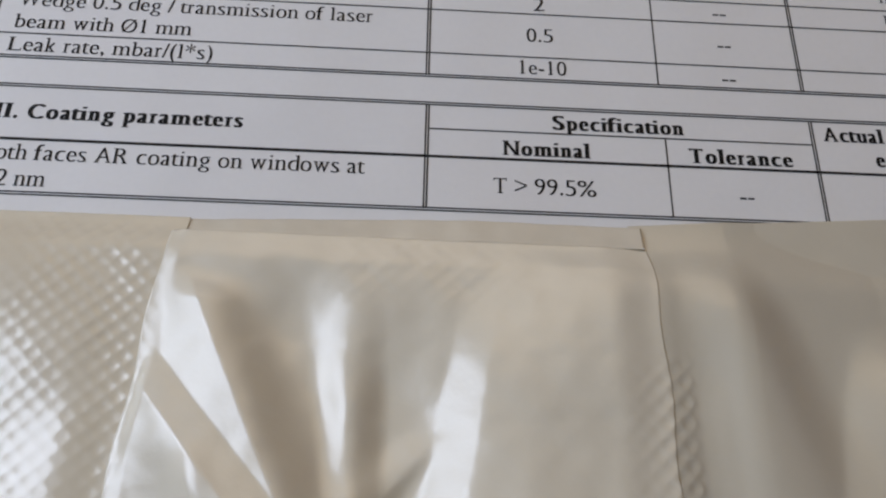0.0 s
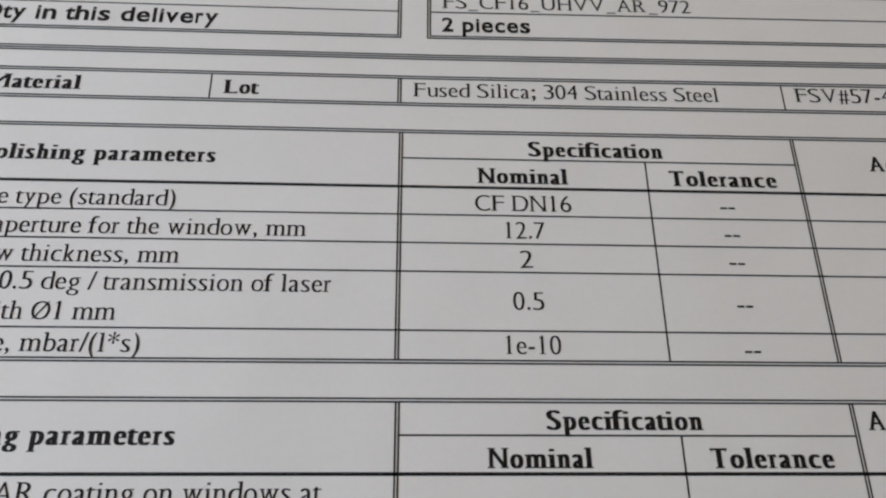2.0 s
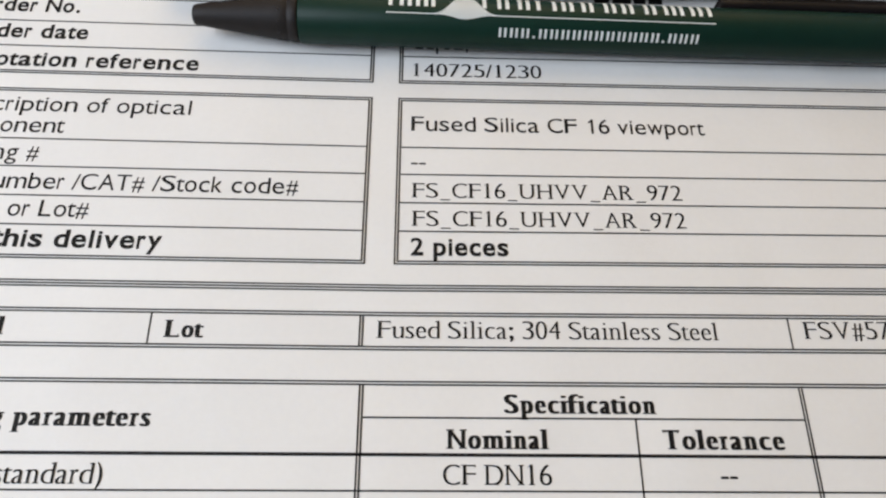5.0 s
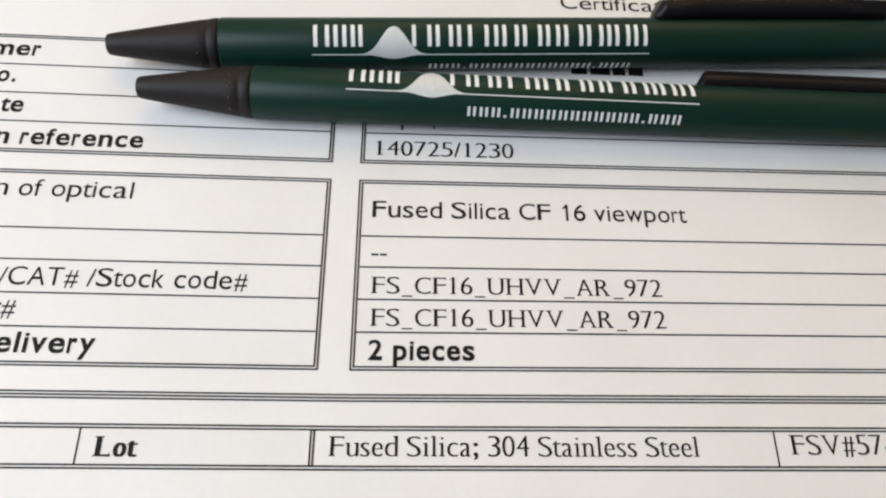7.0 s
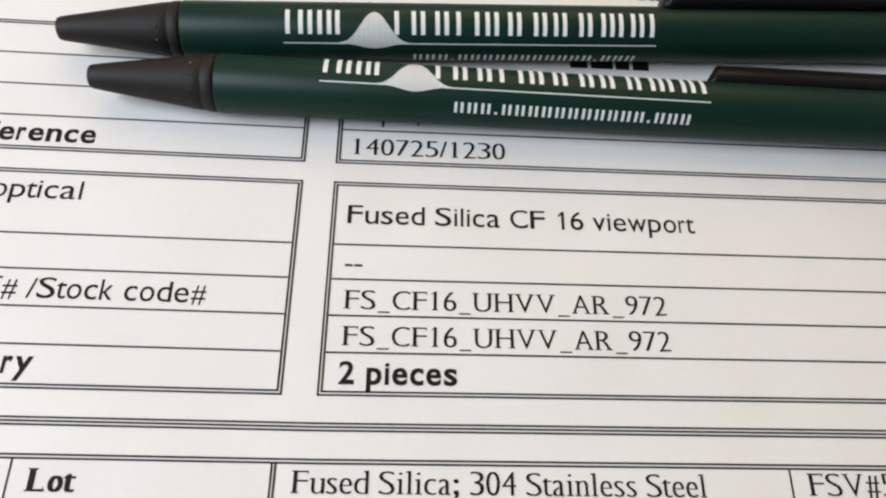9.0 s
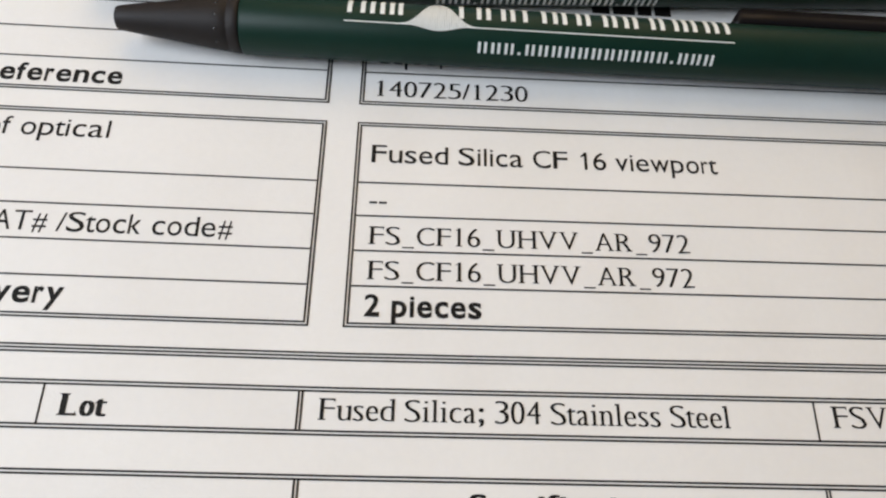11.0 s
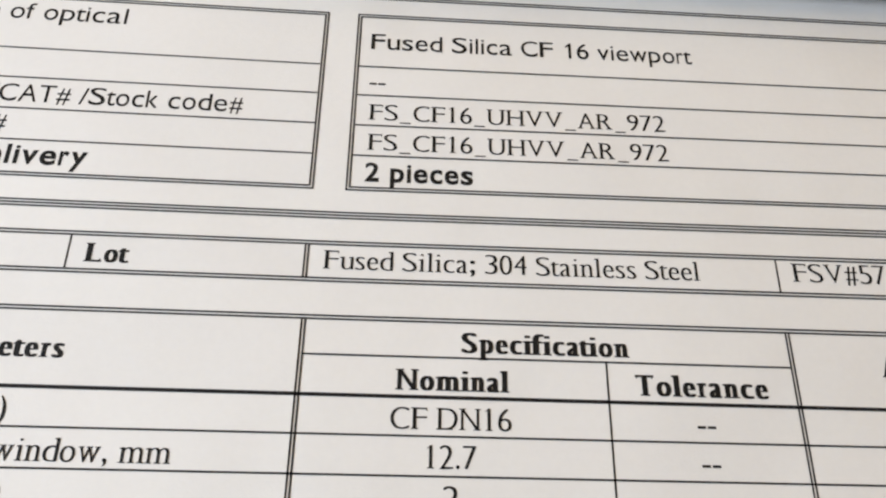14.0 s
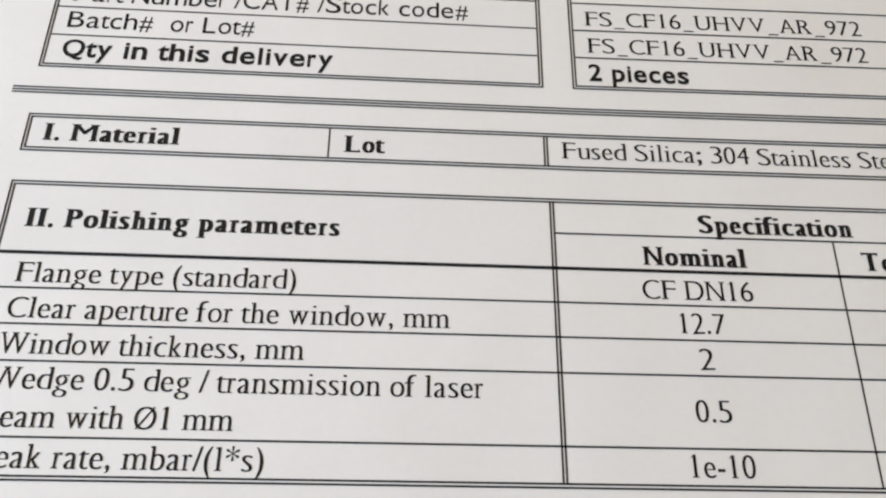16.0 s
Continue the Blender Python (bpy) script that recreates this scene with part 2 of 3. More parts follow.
def outline(ch, offset):
    """Triangles and quads of one letter of the built-in font."""
    key = (ch, offset)
    if key not in FONT_MESH:
        c = bpy.data.curves.new("letter", "FONT")
        c.body, c.offset, c.resolution_u, c.fill_mode = ch, offset, 4, "FRONT"
        ob = new("letter", c)
        bpy.context.view_layer.update()
        me = bpy.data.meshes.new_from_object(ob.evaluated_get(bpy.context.evaluated_depsgraph_get()))
        vs = np.array([tuple(v.co)[:2] for v in me.vertices]).reshape(-1, 2)
        fs = [tuple(p.vertices) for p in me.polygons]
        bpy.data.objects.remove(ob)
        bpy.data.curves.remove(c)
        bpy.data.meshes.remove(me)
        FONT_MESH[key] = (vs, fs)
    return FONT_MESH[key]


def spans(vs, fs, y):
    """Stretches of ink along the height y."""
    cuts = []
    for f in fs:
        xs = []
        for a, b in zip(f, f[1:] + f[:1]):
            (xa, ya), (xb, yb) = vs[a], vs[b]
            if (ya - y) * (yb - y) < 0:
                xs.append(xa + (xb - xa) * (y - ya) / (yb - ya))
        if len(xs) > 1:
            cuts.append((min(xs), max(xs)))
    out = []
    for a, b in sorted(cuts):
        if out and a <= out[-1][1] + 0.004:
            out[-1] = (out[-1][0], max(b, out[-1][1]))
        else:
            out.append((a, b))
    return out


def serif_letter(ch, bold):
    """One letter with thick stems, thin bars and slab feet: points, faces and advance."""
    off = 0.0 if ch in ".,_-*;:" else -0.008 if bold else -0.011 if ch in "#%" else -0.015 if ch in "ea" else -0.019
    vs, fs = outline(ch, off)
    adv = ADVANCE.get(ch, 0.5) * (1.06 if bold else 1.0)
    if not len(vs):
        return vs, [], adv
    vs = vs.copy()
    thick = (0.034 if ch in "MNWVAw" else 0.052) if bold else (0.014 if ch in "MNWVAwvyx" else 0.020)
    if ch in ".,;:" and bold:
        c = vs.mean(0)
        vs = c + (vs - c) * 1.35
    lo, hi = vs[:, 0].min(), vs[:, 0].max()
    if ch.isupper():
        vs[:, 1] *= 0.968
    y = vs[:, 1]
    vs[:, 1] = np.where(y > 0.2, y - off * np.clip((y - 0.2) / 0.2, 0, 1), y + off * (y < 0.2))
    if ch in NARROW:
        vs[:, 0] += adv / 2 - (lo + hi) / 2
    else:
        left = 0.0 if ch in "tf" else thick + (0.075 if ch in SERIF_LEFT else 0.035)
        right = 0.0 if ch in "tf" else thick + (0.070 if ch in SERIF_RIGHT else 0.030)
        vs[:, 0] = left + (vs[:, 0] - lo) * (adv - left - right) / max(hi - lo, 0.01)
    pts, faces, layers = [], [], []

    def add(v, f):
        base, z = len(pts), len(layers) * 0.000002
        layers.append(z)
        pts.extend((px, py, z) for px, py in v)
        faces.extend(tuple(i + base for i in q) for q in f)

    shifts = (-thick, -thick / 3, thick / 3, thick)
    for dx in shifts if ch not in "-_.,*" else (0.0,):
        add(vs + (dx, 0), fs)

    def slab(a, b, y0, y1):
        add([(a, y0), (b, y0), (b, y1), (a, y1)], [(0, 1, 2, 3)])

    h, out = (0.042, 0.058) if bold else (0.034, 0.056)
    top = {True: 0.682, False: 0.449}[ch.isupper() or ch in "bdfhkl1"]
    if ch in FEET or ch in "BDEL":
        for a, b in spans(vs, fs, 0.05):
            if b - a < 0.2:
                slab(a - thick - out, b + thick + (out if ch in FEET else 0), 0.0, h)
            elif ch in "BDEL":
                slab(a - thick - out, a + 0.1, 0.0, h)
    if ch in DEEP:
        for a, b in spans(vs, fs, -0.18):
            slab(a - thick - out, b + thick + out, -0.228, -0.2)
    if ch in FLAG_X:
        for a, b in spans(vs, fs, 0.30 if ch != "u" else 0.40)[: 2 if ch == "u" else 1]:
            slab(a - thick - out, a, 0.449 - 1.5 * h, 0.449 - 0.3 * h)
    if ch in FLAG_ASC:
        stems = spans(vs, fs, 0.6)
        for a, b in stems[:1]:
            slab(a - thick - out, a, 0.682 - 1.6 * h, 0.682 - 0.2 * h)
    if ch in HEAD_CAP:
        for a, b in spans(vs, fs, 0.63):
            if b - a < 0.2:
                both = ch in "HIKMNUVWXYL"
                slab(a - thick - out, b + thick + (out if both else 0), CAP - h, CAP)
            else:
                slab(a - thick - out, a + 0.1, CAP - h, CAP)
    if ch in HEAD_X:
        for a, b in spans(vs, fs, 0.41):
            slab(a - thick - out * 0.8, b + thick + out * 0.8, 0.449 - h, 0.449)
    if ch == "1":
        (a, b), = spans(vs, fs, 0.4)[:1]
        add([(a - 0.09, 0.575), (a, 0.62), (a, 0.66), (a - 0.09, 0.60)], [(0, 1, 2, 3)])
    if ch in "TEFL":
        lo, hi = vs[:, 0].min(), vs[:, 0].max()
        for x, y0, y1 in ((lo, 0.54, 0.66), (hi, 0.54, 0.66)) if ch == "T" else ((hi, 0.56, 0.66),) * (ch in "EF") + ((hi, 0.02, 0.13),) * (ch in "EL"):
            slab(x - 0.014, x + 0.014, y0, y1)
    return np.array(pts), faces, adv


SANS = {222: "ijl", 278: " .,/ftI:;", 333: "r()-", 500: "ckvxyzsJ", 556: "abdeghnopqu0123456789#_L", 611: "FTZ", 667: "ABEKPSVXY", 722: "CDHNRUw", 778: "GOQ", 833: "mM", 944: "W"}
SANS_ADVANCE = {c: w / 1000 for w, cs in SANS.items() for c in cs}


def sans_letter(ch, bold):
    """One plain letter: points, faces and advance."""
    vs, fs = outline(ch, 0.024 if bold else 0.001)
    adv = SANS_ADVANCE.get(ch, 0.556) + (0.045 if bold else 0)
    if not len(vs):
        return vs, [], adv
    vs = vs.copy()
    lo, hi = vs[:, 0].min(), vs[:, 0].max()
    y = vs[:, 1]
    if ch not in "()/#,;":
        vs[:, 1] = np.where(y > 0.44, 0.51 + (y - 0.44) * 0.87, np.where(y > 0, y * 0.51 / 0.44, y))
    if ch in "ijltIf1.,/()":
        vs[:, 0] += adv / 2 - (lo + hi) / 2 + (0.05 if ch == "1" else 0)
    else:
        side = 0.02 if ch in "vwxyAVWXYT/" else 0.045
        vs[:, 0] = side + (vs[:, 0] - lo) * (adv - 2 * side) / (hi - lo)
    pts, faces = [tuple(v) for v in vs], list(fs)
    if ch == "1":
        a, base = vs[:, 0].min(), len(pts)
        pts += [(a - 0.12, 0.50), (a, 0.58), (a, 0.68), (a - 0.12, 0.58)]
        faces.append((base, base + 1, base + 2, base + 3))
    return np.array(pts), faces, adv


def lettering(name, words, x0, x1, y, style="serif", size=0.4233, parent=page, mat=INK, slant=0.0):
    """One printed line from x0 to x1 (centimetres) on the baseline y."""
    bold = "bold" in style
    make = serif_letter if "serif" in style else sans_letter
    pts, faces, pen = [], [], 0.0
    for ch in words:
        vs, fs, adv = make(ch, bold)
        base = len(pts)
        pts.extend((v[0] + pen, v[1], v[2] if len(v) > 2 else 0.0) for v in vs)
        faces.extend(tuple(i + base for i in f) for f in fs)
        pen += adv
    left, right = min(p[0] for p in pts), max(p[0] for p in pts)
    k = (x1 - x0) / (right - left)
    me = bpy.data.meshes.new(name)
    me.from_pydata([((x0 + (px - left) * k + slant * py * size) * U, skew(x0 + (px - left) * k, y + py * size) * U, INK_Z + pz) for px, py, pz in pts], [], faces)
    me.materials.append(mat)
    ob = new(name, me)
    ob.parent = parent
    return ob


B, S, SB = "serif bold", "sans", "sans bold"
MATERIAL_ROW = [
    ("I. Material", -7.45, -5.48, 0.715, B), ("Lot", -3.06, -2.45, 0.70, B),
    ("Fused Silica; 304 Stainless Steel", 0.23, 5.70, 0.73, "serif"), ("FSV#57-4", 7.12, 8.93, 0.765, "serif"),
]
POLISHING_TABLE = [
    ("II. Polishing parameters", -7.40, -3.04, -0.66, B), ("Specification", 2.20, 4.54, -0.43, B),
    ("Nominal", 1.32, 2.85, -0.955, B), ("Tolerance", 4.59, 6.45, -0.945, B),
    ("Actual data", 8.16, 10.07, -0.60, B), ("Flange type (standard)", -7.35, -3.59, -1.47, "serif"),
    ("Clear aperture for the window, mm", -7.35, -1.46, -1.97, "serif"), ("Window thickness, mm", -7.35, -3.40, -2.455, "serif"),
    ("Wedge 0.5 deg / transmission of laser", -7.35, -1.01, -2.91, "serif"), ("beam with Ø1 mm", -7.33, -4.22, -3.39, "serif"),
    ("Leak rate, mbar/(l*s)", -7.33, -3.79, -3.88, "serif"), ("CF DN16", 1.27, 2.87, -1.465, "serif"),
    ("12.7", 1.76, 2.40, -1.955, "serif"), ("2", 1.97, 2.18, -2.46, "serif"),
    ("0.5", 1.83, 2.32, -3.165, "serif"), ("1e-10", 1.69, 2.54, -3.87, "serif"),
]
COATING_TABLE = [
    ("III. Coating parameters", -7.40, -3.09, -5.22, B), ("Specification", 2.24, 4.58, -4.995, B),
    ("Nominal", 1.36, 2.89, -5.535, B), ("Tolerance", 4.62, 6.46, -5.535, B),
    ("Actual data", 7.09, 9.0, -4.99, B), ("ext", 7.97, 8.5, -5.46, B),
    ("Both faces AR coating on windows at", -7.33, -0.97, -6.00, "serif"), ("972 nm", -7.33, -6.14, -6.475, "serif"),
    ("T > 99.5%", 1.20, 2.95, -6.26, "serif"),
]
COMPONENT_TABLE = [
    ("Fused Silica CF 16 viewport", 0.71, 6.07, 4.585, S), ("FS_CF16_UHVV_AR_972", 0.74, 5.46, 3.235, "serif"),
    ("FS_CF16_UHVV_AR_972", 0.75, 5.46, 2.695, "serif"), ("2 pieces", 0.74, 2.37, 2.155, SB),
    ("Description of optical", -7.50, -3.22, 4.80, S), ("component", -7.50, -5.34, 4.36, S),
    ("Drawing #", -7.50, -5.66, 3.81, S), ("Part Number /CAT# /Stock code#", -7.50, -1.20, 3.25, S),
    ("Batch#  or Lot#", -7.50, -4.61, 2.735, S), ("Qty in this delivery", -7.48, -3.33, 2.19, SB),
]
ORDER_TABLE = [
    ("140725/1230", 0.73, 3.13, 5.79, "serif"), ("Quotation reference", -7.50, -3.22, 5.78, SB),
    ("Order date", -7.50, -5.34, 6.42, SB), ("Order No.", -7.50, -5.60, 7.04, SB),
    ("Certificate", 4.21, 6.50, 9.24, S), ("Customer", -7.50, -5.32, 7.62, SB),
]
for words, x0, x1, y, style in MATERIAL_ROW + POLISHING_TABLE + COATING_TABLE + COMPONENT_TABLE + ORDER_TABLE:
    lettering("printed_text", words, x0, x1, y, style)
for y in (-1.90, -2.41, -2.90, -3.62, -4.36):
    lettering("printed_text", "meets", 8.74, 9.66, y + 0.55, "serif")
DASH = 0.035
for x, y in [(5.39, -1.35), (5.39, -1.855), (5.39, -2.35), (5.40, -3.075), (5.40, -3.81), (5.42, -6.18), (0.72, 3.905)]:
    rects("printed_dashes", [(x, x + 0.115, y - DASH / 2, y + DASH / 2), (x + 0.14, x + 0.255, y - DASH / 2, y + DASH / 2)], INK, INK_Z)
# lines of print that the pens mostly hide
for x, w, y in ((0.75, 0.16, 6.42), (0.97, 0.14, 6.42), (1.15, 0.04, 6.31), (1.30, 0.10, 6.42), (1.5, 0.17, 6.42), (1.72, 0.03, 6.36)):
    rects("printed_bar", [(x, x + w, y, 6.62)], INK, INK_Z)
for x, w in ((4.30, 0.30), (4.66, 0.38), (5.09, 0.24), (5.39, 0.28)):
    rects("printed_bar", [(x, x + w, 7.66, 7.96)], INK, INK_Z)


# ---- pens ----
def lathe(bm, profile, seg=80):
    """A surface turned round the x axis from (x, radius) pairs, in centimetres."""
    rings = []
    for x, r in profile:
        rings.append([bm.verts.new((x * U, r * math.cos(a) * U, r * math.sin(a) * U)) for a in (2 * math.pi * k / seg for k in range(seg))])
    for r0, r1 in zip(rings, rings[1:]):
        for k in range(seg):
            bm.faces.new((r0[k], r1[k], r1[(k + 1) % seg], r0[(k + 1) % seg]))
    bm.faces.new(rings[0])
    bm.faces.new(rings[-1][::-1])


RAD = 0.45


def skin(bm, x0, x1, s0, s1, lift=0.006, steps=8):
    """A printed patch on the barrel: x along it, s round it in centimetres from its crown (towards the writer: minus)."""
    r = RAD + lift
    rows = []
    for k in range(steps + 1):
        a = (s0 + (s1 - s0) * k / steps) / RAD
        rows.append([bm.verts.new((x * U, r * math.sin(a) * U, r * math.cos(a) * U)) for x in (x0, x1)])
    for (a, b), (c, d) in zip(rows, rows[1:]):
        bm.faces.new((a, b, d, c))


def pen(m):
    """A dark green click pen with a black grip cone and clip; its barrel lies along x, the writing tip at x = 0."""
    ob = tagged(new("ballpoint_pen"), "dark green ballpoint pen with black tip lying on the sheet", "pen", "pens on the sheet")
    bm = bmesh.new()
    lathe(bm, [(1.93, 0.40), (1.94, 0.435), (1.97, RAD), (14.2, RAD), (14.3, RAD - 0.02), (14.32, 0.40)])
    barrel = part("barrel", bm, GREEN, ob, "dark green painted barrel", True)
    bm = bmesh.new()
    lathe(bm, [(0.0, 0.14), (0.015, 0.17), (0.06, 0.185), (0.25, 0.215), (0.6, 0.265), (1.0, 0.322), (1.3, 0.365), (1.48, 0.391), (1.50, 0.394), (1.60, 0.405), (1.72, 0.420), (1.735, 0.412), (1.755, 0.412), (1.77, 0.428), (1.86, 0.440), (1.90, 0.440), (1.935, 0.425)])
    grip = part("grip_cone", bm, GRIP, ob, "black rubbery tip cone", True)
    for k in range(12):
        a = 2 * math.pi * k / 12
        bm = bmesh.new()
        bmesh.ops.create_icosphere(bm, subdivisions=2, radius=0.030 * U)
        for v in bm.verts:
            v.co = Vector((v.co.x + 1.59 * U, v.co.y + 0.388 * U * math.cos(a), v.co.z + 0.388 * U * math.sin(a)))
        part("grip_stud", bm, STUD, grip, smooth=True)
    bm = bmesh.new()
    lathe(bm, [(14.25, 0.36), (14.9, 0.34), (15.0, 0.30), (15.05, 0.22), (15.6, 0.20), (15.66, 0.15)])
    part("push_button", bm, CLIP, ob, "black push button", True)
    # the clip stands off the far side of the barrel
    bm = bmesh.new()
    a = radians(112)
    ry, rz = math.sin(a), math.cos(a)
    vs = []
    for x, r0, r1, w in ((9.70, 0.40, 0.50, 0.20), (9.84, 0.40, 0.76, 0.22), (10.4, 0.41, 0.77, 0.22), (13.2, 0.42, 0.78, 0.22), (14.1, 0.40, 0.76, 0.22)):
        vs.append([bm.verts.new((x * U, (r * ry - s * w * rz) * U, (r * rz + s * w * ry) * U)) for r, s in ((r0, -1), (r1, -1), (r1, 1), (r0, 1))])
    for q0, q1 in zip(vs, vs[1:]):
        for k in range(4):
            bm.faces.new((q0[k], q1[k], q1[(k + 1) % 4], q0[(k + 1) % 4]))
    bm.faces.new(vs[0][::-1])
    bm.faces.new(vs[-1])
    bmesh.ops.recalc_face_normals(bm, faces=bm.faces[:])
    bmesh.ops.bevel(bm, geom=bm.edges[:], offset=0.0003, segments=2, affect="EDGES")
    part("clip", bm, CLIP, ob, "black plastic clip", True)
    # pad print: a bell-shaped mark of fine stripes, a rule, and two rows of blocks
    bm = bmesh.new()
    for k in range(-30, 31):
        x = 4.94 + k * 0.0265
        h = 0.50 * math.exp(-((k / 11.0) ** 2))
        skin(bm, x - 0.0105, x + 0.0105, -0.16 * h, h)
    part("printed_bell_mark", bm, PRINT, barrel, "pale striped bell-shaped mark")
    bm = bmesh.new()
    skin(bm, 3.52, 4.5, -0.008, 0.010, steps=1)
    skin(bm, 5.4, 9.52, -0.008, 0.010, steps=1)
    part("printed_rule", bm, PRINT, barrel)
    # two rows of plain upright bars in the place of the wording
    x = 3.56
    for w in (0.27, 0.22, 0.2, -0.78, 0.34, 0.30, 0.26, -0.15, 0.24, 0.29, 0.34, 0.25, 0.34, 0.29, 0.07, 0.27, 0.24):
        if w > 0:
            bm = bmesh.new()
            skin(bm, x, x + 0.07, 0.14, 0.53)
            if w > 0.1:
                skin(bm, x + w - 0.07, x + w, 0.14, 0.53)
            part("printed_mark", bm, PRINT, barrel)
            x += 0.075
        x += abs(w)
    x = 5.56
    for k in range(19):
        dot = k in (3, 15)
        w = 0.05 if dot else 0.14
        bm = bmesh.new()
        skin(bm, x, x + 0.045, -0.37, -0.325 if dot else -0.20)
        if not dot:
            skin(bm, x + w - 0.045, x + w, -0.37, -0.20)
        part("printed_mark", bm, PRINT, barrel)
        x += w + 0.066
    ob.matrix_world = m
    return ob


pen_near = pen(pose(-0.0330, 0.0669, RAD * U, 21, 0, -0.3))
pen_far = copy_thing(pen_near, pose(-0.0396, 0.0757, RAD * U, 64, 0, 3.3))

# ---- plastic pouch ----
pouch = tagged(new("plastic_pouch"), "crumpled glossy cream plastic pouch lying over the sheet's foot", "bag")


def sheet(name, x0, x1, y0, y1, step, height, mat, label, thick=0.012):
    """A film panel over a patch of the plan, its height a function of x and y (centimetres)."""
    nx, ny = int((x1 - x0) / step) + 1, int((y1 - y0) / step) + 1
    X, Y = np.meshgrid(np.linspace(0, 1, nx), np.linspace(0, 1, ny))
    GX, GY, GZ = height(X, Y)
    top = np.stack([GX, GY, GZ], -1).reshape(-1, 3) * U
    idx = np.arange(nx * ny).reshape(ny, nx)
    quads = np.stack([idx[:-1, :-1], idx[:-1, 1:], idx[1:, 1:], idx[1:, :-1]], -1).reshape(-1, 4)
    me = bpy.data.meshes.new(name)
    me.from_pydata(top.tolist(), [], quads.tolist())
    me.materials.append(mat)
    me.shade_smooth()
    ob = new(name, me)
    ob.parent = pouch
    mod = ob.modifiers.new("thickness", "SOLIDIFY")
    mod.thickness, mod.offset = thick * U, -1
    return tagged(ob, label)


def sstep(a, b, v):
    t = np.clip((v - a) / (b - a), 0, 1)
    return t * t * (3 - 2 * t)


def ridge(x, y, top, bottom, amp, wl, wr, soft=0.6):
    """A fold whose crest runs from top to bottom (x, y), with a left and a right flank width."""
    t = (y - top[1]) / (bottom[1] - top[1])
    d = x - (top[0] + t * (bottom[0] - top[0]))
    return amp * np.where(d < 0, np.exp(-np.abs(d / wl) ** 2.2), np.exp(-np.abs(d / wr) ** 2.0)) * sstep(-soft, soft, top[1] - y)


def facet(x, y, top, bottom, slope, w_top, w_bottom, wr, soft=0.6):
    """A fold with one flat flank on its left and a rounded fall on its right."""
    t = (y - top[1]) / (bottom[1] - top[1])
    d = x - (top[0] + t * (bottom[0] - top[0]))
    w = w_top + (w_bottom - w_top) * np.clip(t, 0, 1.2)
    rise = 1 + d / w
    rise = 0.5 * (rise + np.sqrt(rise * rise + 0.01))
    fall = np.where(d < 0, 1.0, np.exp(-((d / wr) ** 2)))
    return slope * w * 0.5 * (rise + fall - np.sqrt((rise - fall) ** 2 + 0.012)) * sstep(-soft, soft, top[1] - y)


def pleat(x, y, top, foot, left, grade, fall):
    """A flat three-cornered face between a crest and a crease on its left, that falls away behind the crest."""
    face = lambda px, py: grade * (px - left) + 0.05 * (py - top[1])
    t = (y - top[1]) / (foot[1] - top[1])
    crest = top[0] + t * (foot[0] - top[0])
    d = x - crest
    bend = np.maximum(0, (left - 0.1 - x) * 0.72 + (top[1] - 0.9 - y) * 0.69 + 0.0)
    rise = (face(np.minimum(x, crest), y) + 0.5 * np.minimum(bend, 0.45)) * np.exp(-((np.maximum(bend - 0.45, 0) / 0.8) ** 2))
    rise = 0.5 * (rise + np.sqrt(rise * rise + 0.0009))
    return rise * np.where(d < 0, 1.0, np.exp(-((d / fall) ** 2))) * sstep(-0.25, 0.35, top[1] - y)


def crumple(x, y, size, seed):
    """Small uneven dents."""
    z = 0 * x
    for k in range(5):
        a, f = seed * 1.7 + k * 2.399, size * (1 + 0.37 * k)
        z = z + np.sin((x * np.cos(a) + y * np.sin(a)) * f + k * 1.3 + 0.8 * np.sin(y * f * 0.4 + seed)) / (1 + k)
    return z


def folds(x, y):
    """Pleats that run together towards a gather near the writer."""
    z = 0.36 + 0.015 * crumple(x, y, 1.7, 3) + 0.0055 * crumple(x, y, 7.0, 6)
    z = z + pleat(x, y, (-3.42, -8.1), (-1.90, -11.0), -3.85, 0.42, 0.7)
    z = z - ridge(x, y, (-1.85, -8.2), (-1.32, -11.2), 0.24, 1.05, 0.55, 0.8)
    z = z + facet(x, y, (-1.06, -9.6), (-0.88, -11.2), 0.13, 0.36, 0.36, 0.26, 0.6) + ridge(x, y, (-1.06, -9.2), (-0.88, -11.2), 0.06, 0.34, 0.28, 0.7)
    z = z - ridge(x, y, (-0.38, -8.9), (-0.30, -11.4), 0.22, 0.34, 0.8, 1.0)
    z = z + facet(x, y, (1.15, -8.8), (0.72, -11.2), 0.40, 0.60, 0.60, 4.0, 1.2) + facet(x, y, (3.2, -7.7), (2.8, -11.2), 0.15, 2.1, 2.1, 1.6, 0.6)
    z = z + ridge(x, y, (0.10, -10.5), (-0.75, -11.5), 0.11, 0.5, 0.22, 0.4)
    z = z + facet(x, y, (-3.0, -10.8), (-2.75, -12.0), 0.30, 0.4, 0.4, 0.3, 0.4)
    return z - 0.15 * sstep(1.3, 3.0, x) * sstep(-8.4, -10.2, y)


def diamonds(x, y, pitch=0.29):
    """Raised lines of an embossed diamond mesh."""
    a, b = (x * 0.92 + y) / pitch, (x * 0.92 - y) / pitch
    line = lambda v: np.exp(-(((v + 0.5) % 1.0 - 0.5) / 0.19) ** 2)
    knots = 0.5 + 0.25 * (np.cos(2 * np.pi * a) + np.cos(2 * np.pi * b))
    return (0.35 * np.maximum(line(a), line(b)) + 0.9 * knots) * (0.8 + 0.2 * np.sin(x * 5.3 + np.sin(y * 4.1)))


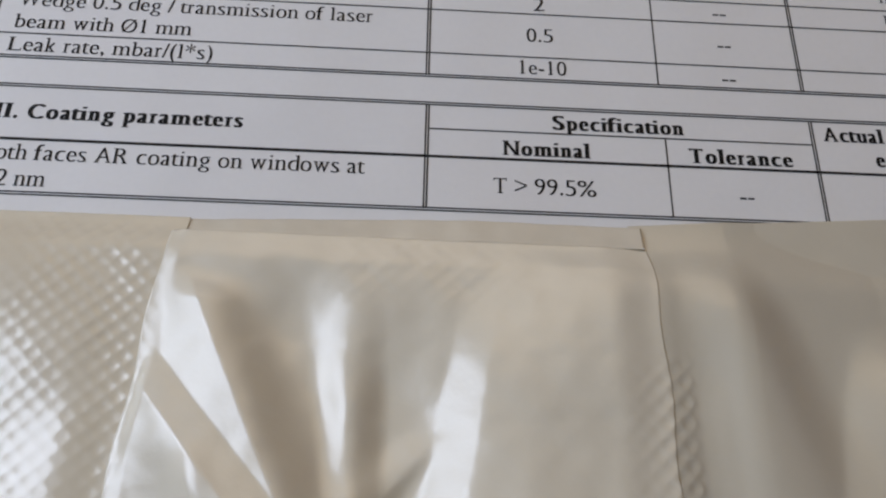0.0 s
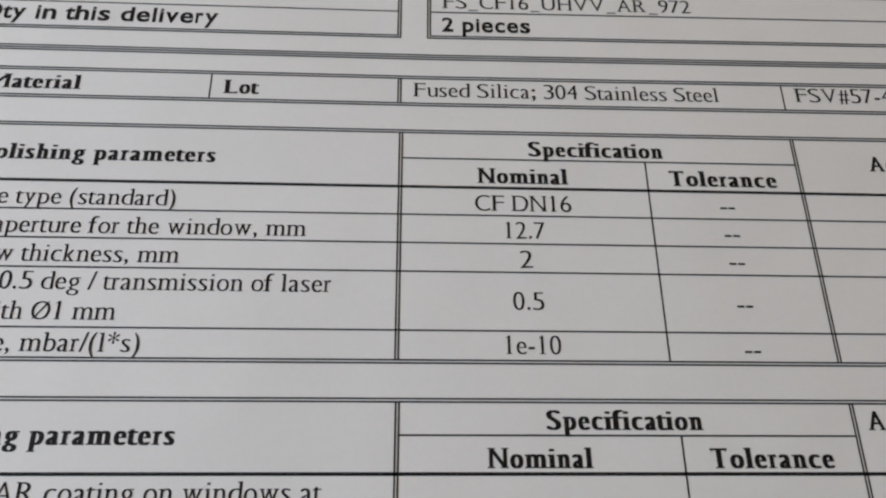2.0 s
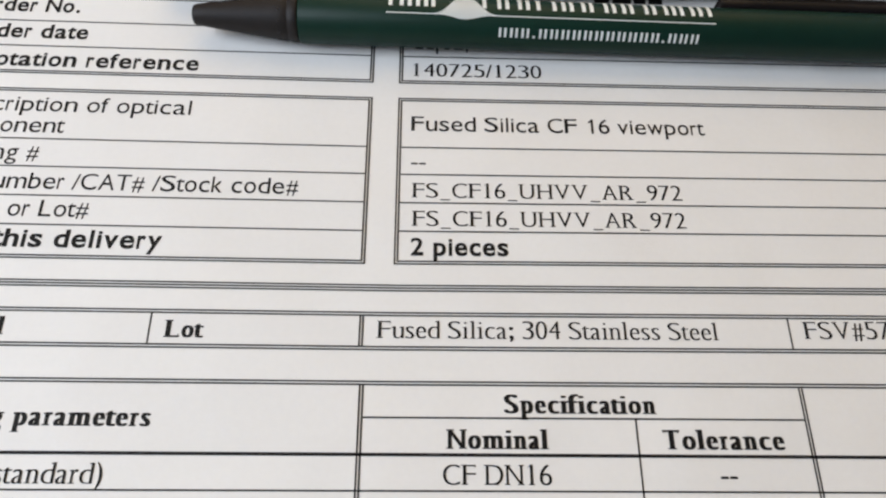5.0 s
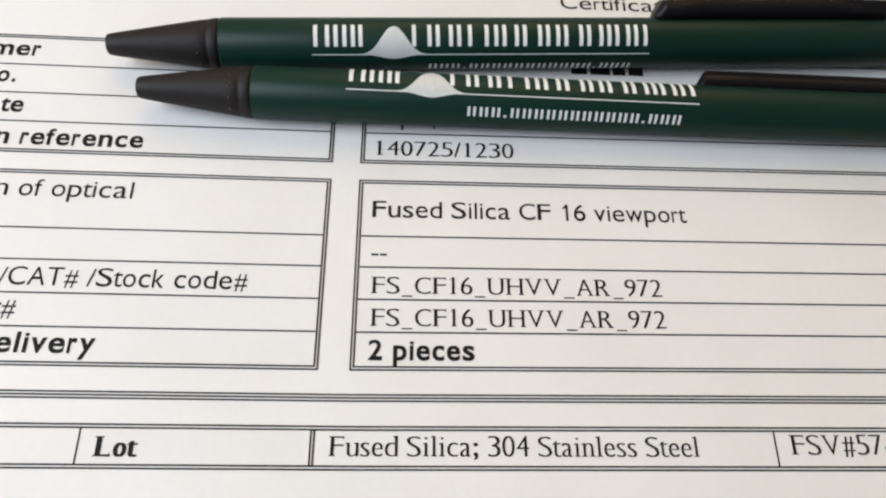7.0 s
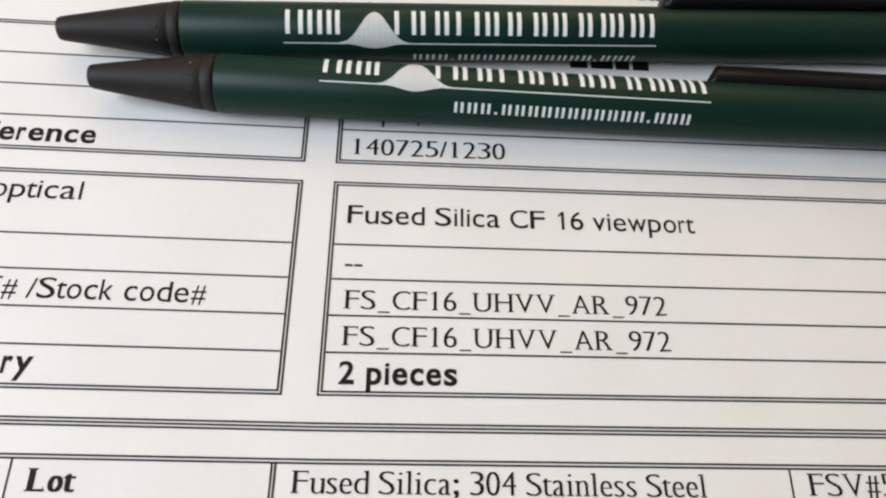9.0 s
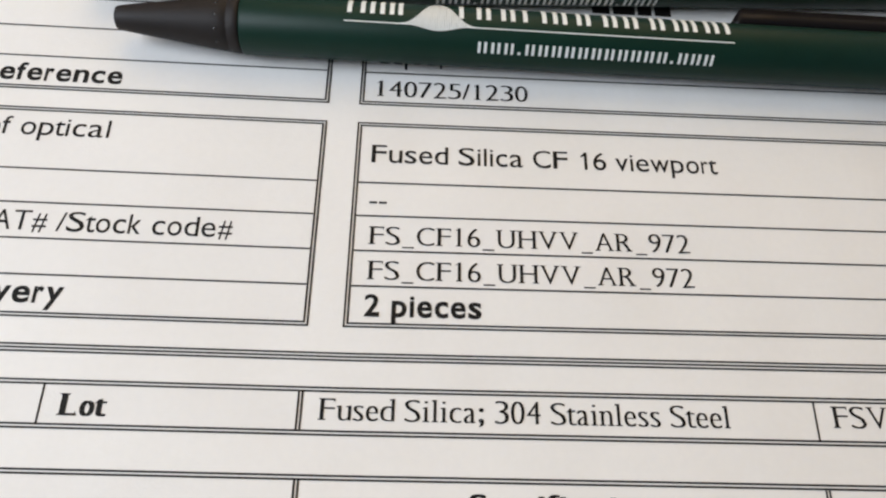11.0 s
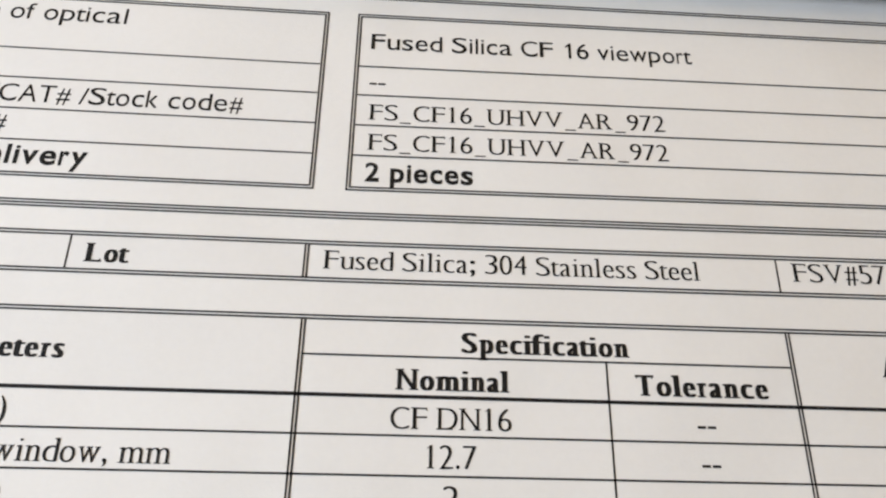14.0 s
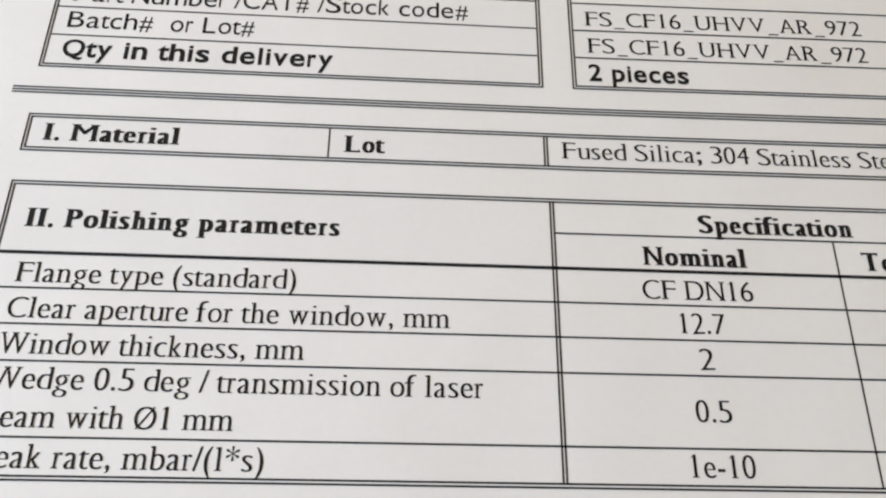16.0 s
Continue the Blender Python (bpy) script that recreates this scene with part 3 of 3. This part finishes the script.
def panel_lie(x, y, lie):
    """The height of the embossed panel, flat along its seam (lie 0) and waved away from it (lie 1)."""
    wide = 0.11 * np.sin((x + 0.35 * y) * 1.15 + 3.6) * np.cos(y * 0.55 + 0.4) + 0.02 * crumple(x, y, 1.5, 5)
    return 0.31 + (0.06 + wide) * lie + 0.011 * diamonds(x, y) * (0.7 + 0.3 * np.sin(x * 1.9 + y)) - 0.22 * sstep(-7.6, -6.95, y)


def side_lie(x, y):
    """The height of the plain side panel."""
    slip = x - 5.0 - (y + 7.6) * -0.45
    z = 0.36 + 0.26 * sstep(4.7, 3.6, x) * sstep(-7.2, -8.2, y) + 0.22 * sstep(3.85, 4.9, x) * sstep(0.6, -0.75, slip) * sstep(-7.0, -8.4, y) - 0.11 * np.clip(x - 5.0, 0, 2.4) + 0.03 * crumple(x, y, 1.3, 8) - 0.30 * sstep(-7.9, -6.75, y)
    z = z + facet(x, y, (4.40, -9.6), (4.46, -11.0), 0.10, 0.26, 0.3, 0.5, 0.4) + ridge(x, y, (4.65, -7.8), (5.3, -11.0), 0.18, 0.6, 0.8, 0.6) + facet(x, y, (7.6, -8.9), (7.0, -11.0), 0.42, 0.9, 0.9, 0.9, 0.6)
    z = np.maximum(z, 0.05)
    return z + 0.02 * diamonds(x, y, 0.30) * (1 - sstep(4.0, 4.12, x)) * sstep(-8.9, -9.6, y)


def centre_film(u, v):
    y = -13.0 + v * 5.78 - 0.05 * u
    x = -4.34 + 0.42 * v + u * (8.11 - 0.55 * v) + 0.03 * np.sin(y * 3.1)
    z = folds(x, y) * (0.62 + 0.38 * sstep(-7.22, -7.75, y)) + 0.03
    edge, under = sstep(0.89, 1.0, u), 1 - sstep(0.0, 0.035, u)
    z = z * (1 - under) + (panel_lie(x, y, 0 * x) + 0.02) * under
    return x, y, z * (1 - edge) + (side_lie(x, y) + 0.006) * edge + 0.006 * diamonds(x, y) * (1 - sstep(-8.0, -8.7, y)) * sstep(-1.8, -0.8, x) * (1 - sstep(1.0, 2.2, x))


sheet("film_front", 0, 8, 0, 6, 0.03, centre_film, FILM, "smooth pleated cream film")


def left_panel(u, v):
    y = -13.0 + v * 6.05
    x = -9.2 + u * (5.10 + 0.42 * v)
    lie = sstep(0.93, 0.78, u) * sstep(-7.1, -8.0, y)
    return x, y, panel_lie(x, y, lie)


sheet("embossed_panel", 0, 4.9, 0, 6, 0.022, left_panel, EMBOSS, "cream film embossed with a diamond mesh")


def right_panel(u, v):
    y = -13.0 + v * 6.2 + 0.45 * u * v
    x = 3.42 + u * 6.6
    return x, y, side_lie(x, y)


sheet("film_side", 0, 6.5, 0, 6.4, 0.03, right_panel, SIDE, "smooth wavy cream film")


def seal(u, v):
    x = -4.2 + u * 7.82
    y = -7.30 + v * 0.42 + 0.05 * np.sin(x * 0.6 + 1.0) + 0.02 * x * 0.5
    z = 0.20 - 0.13 * v + 0.012 * np.sin(x * 2.1) + 0.006 * crumple(x, y, 7, 2)
    return x, y, z


sheet("seal_band", 0, 7.8, 0, 0.42, 0.03, seal, SEAL, "flat heat-sealed edge band")
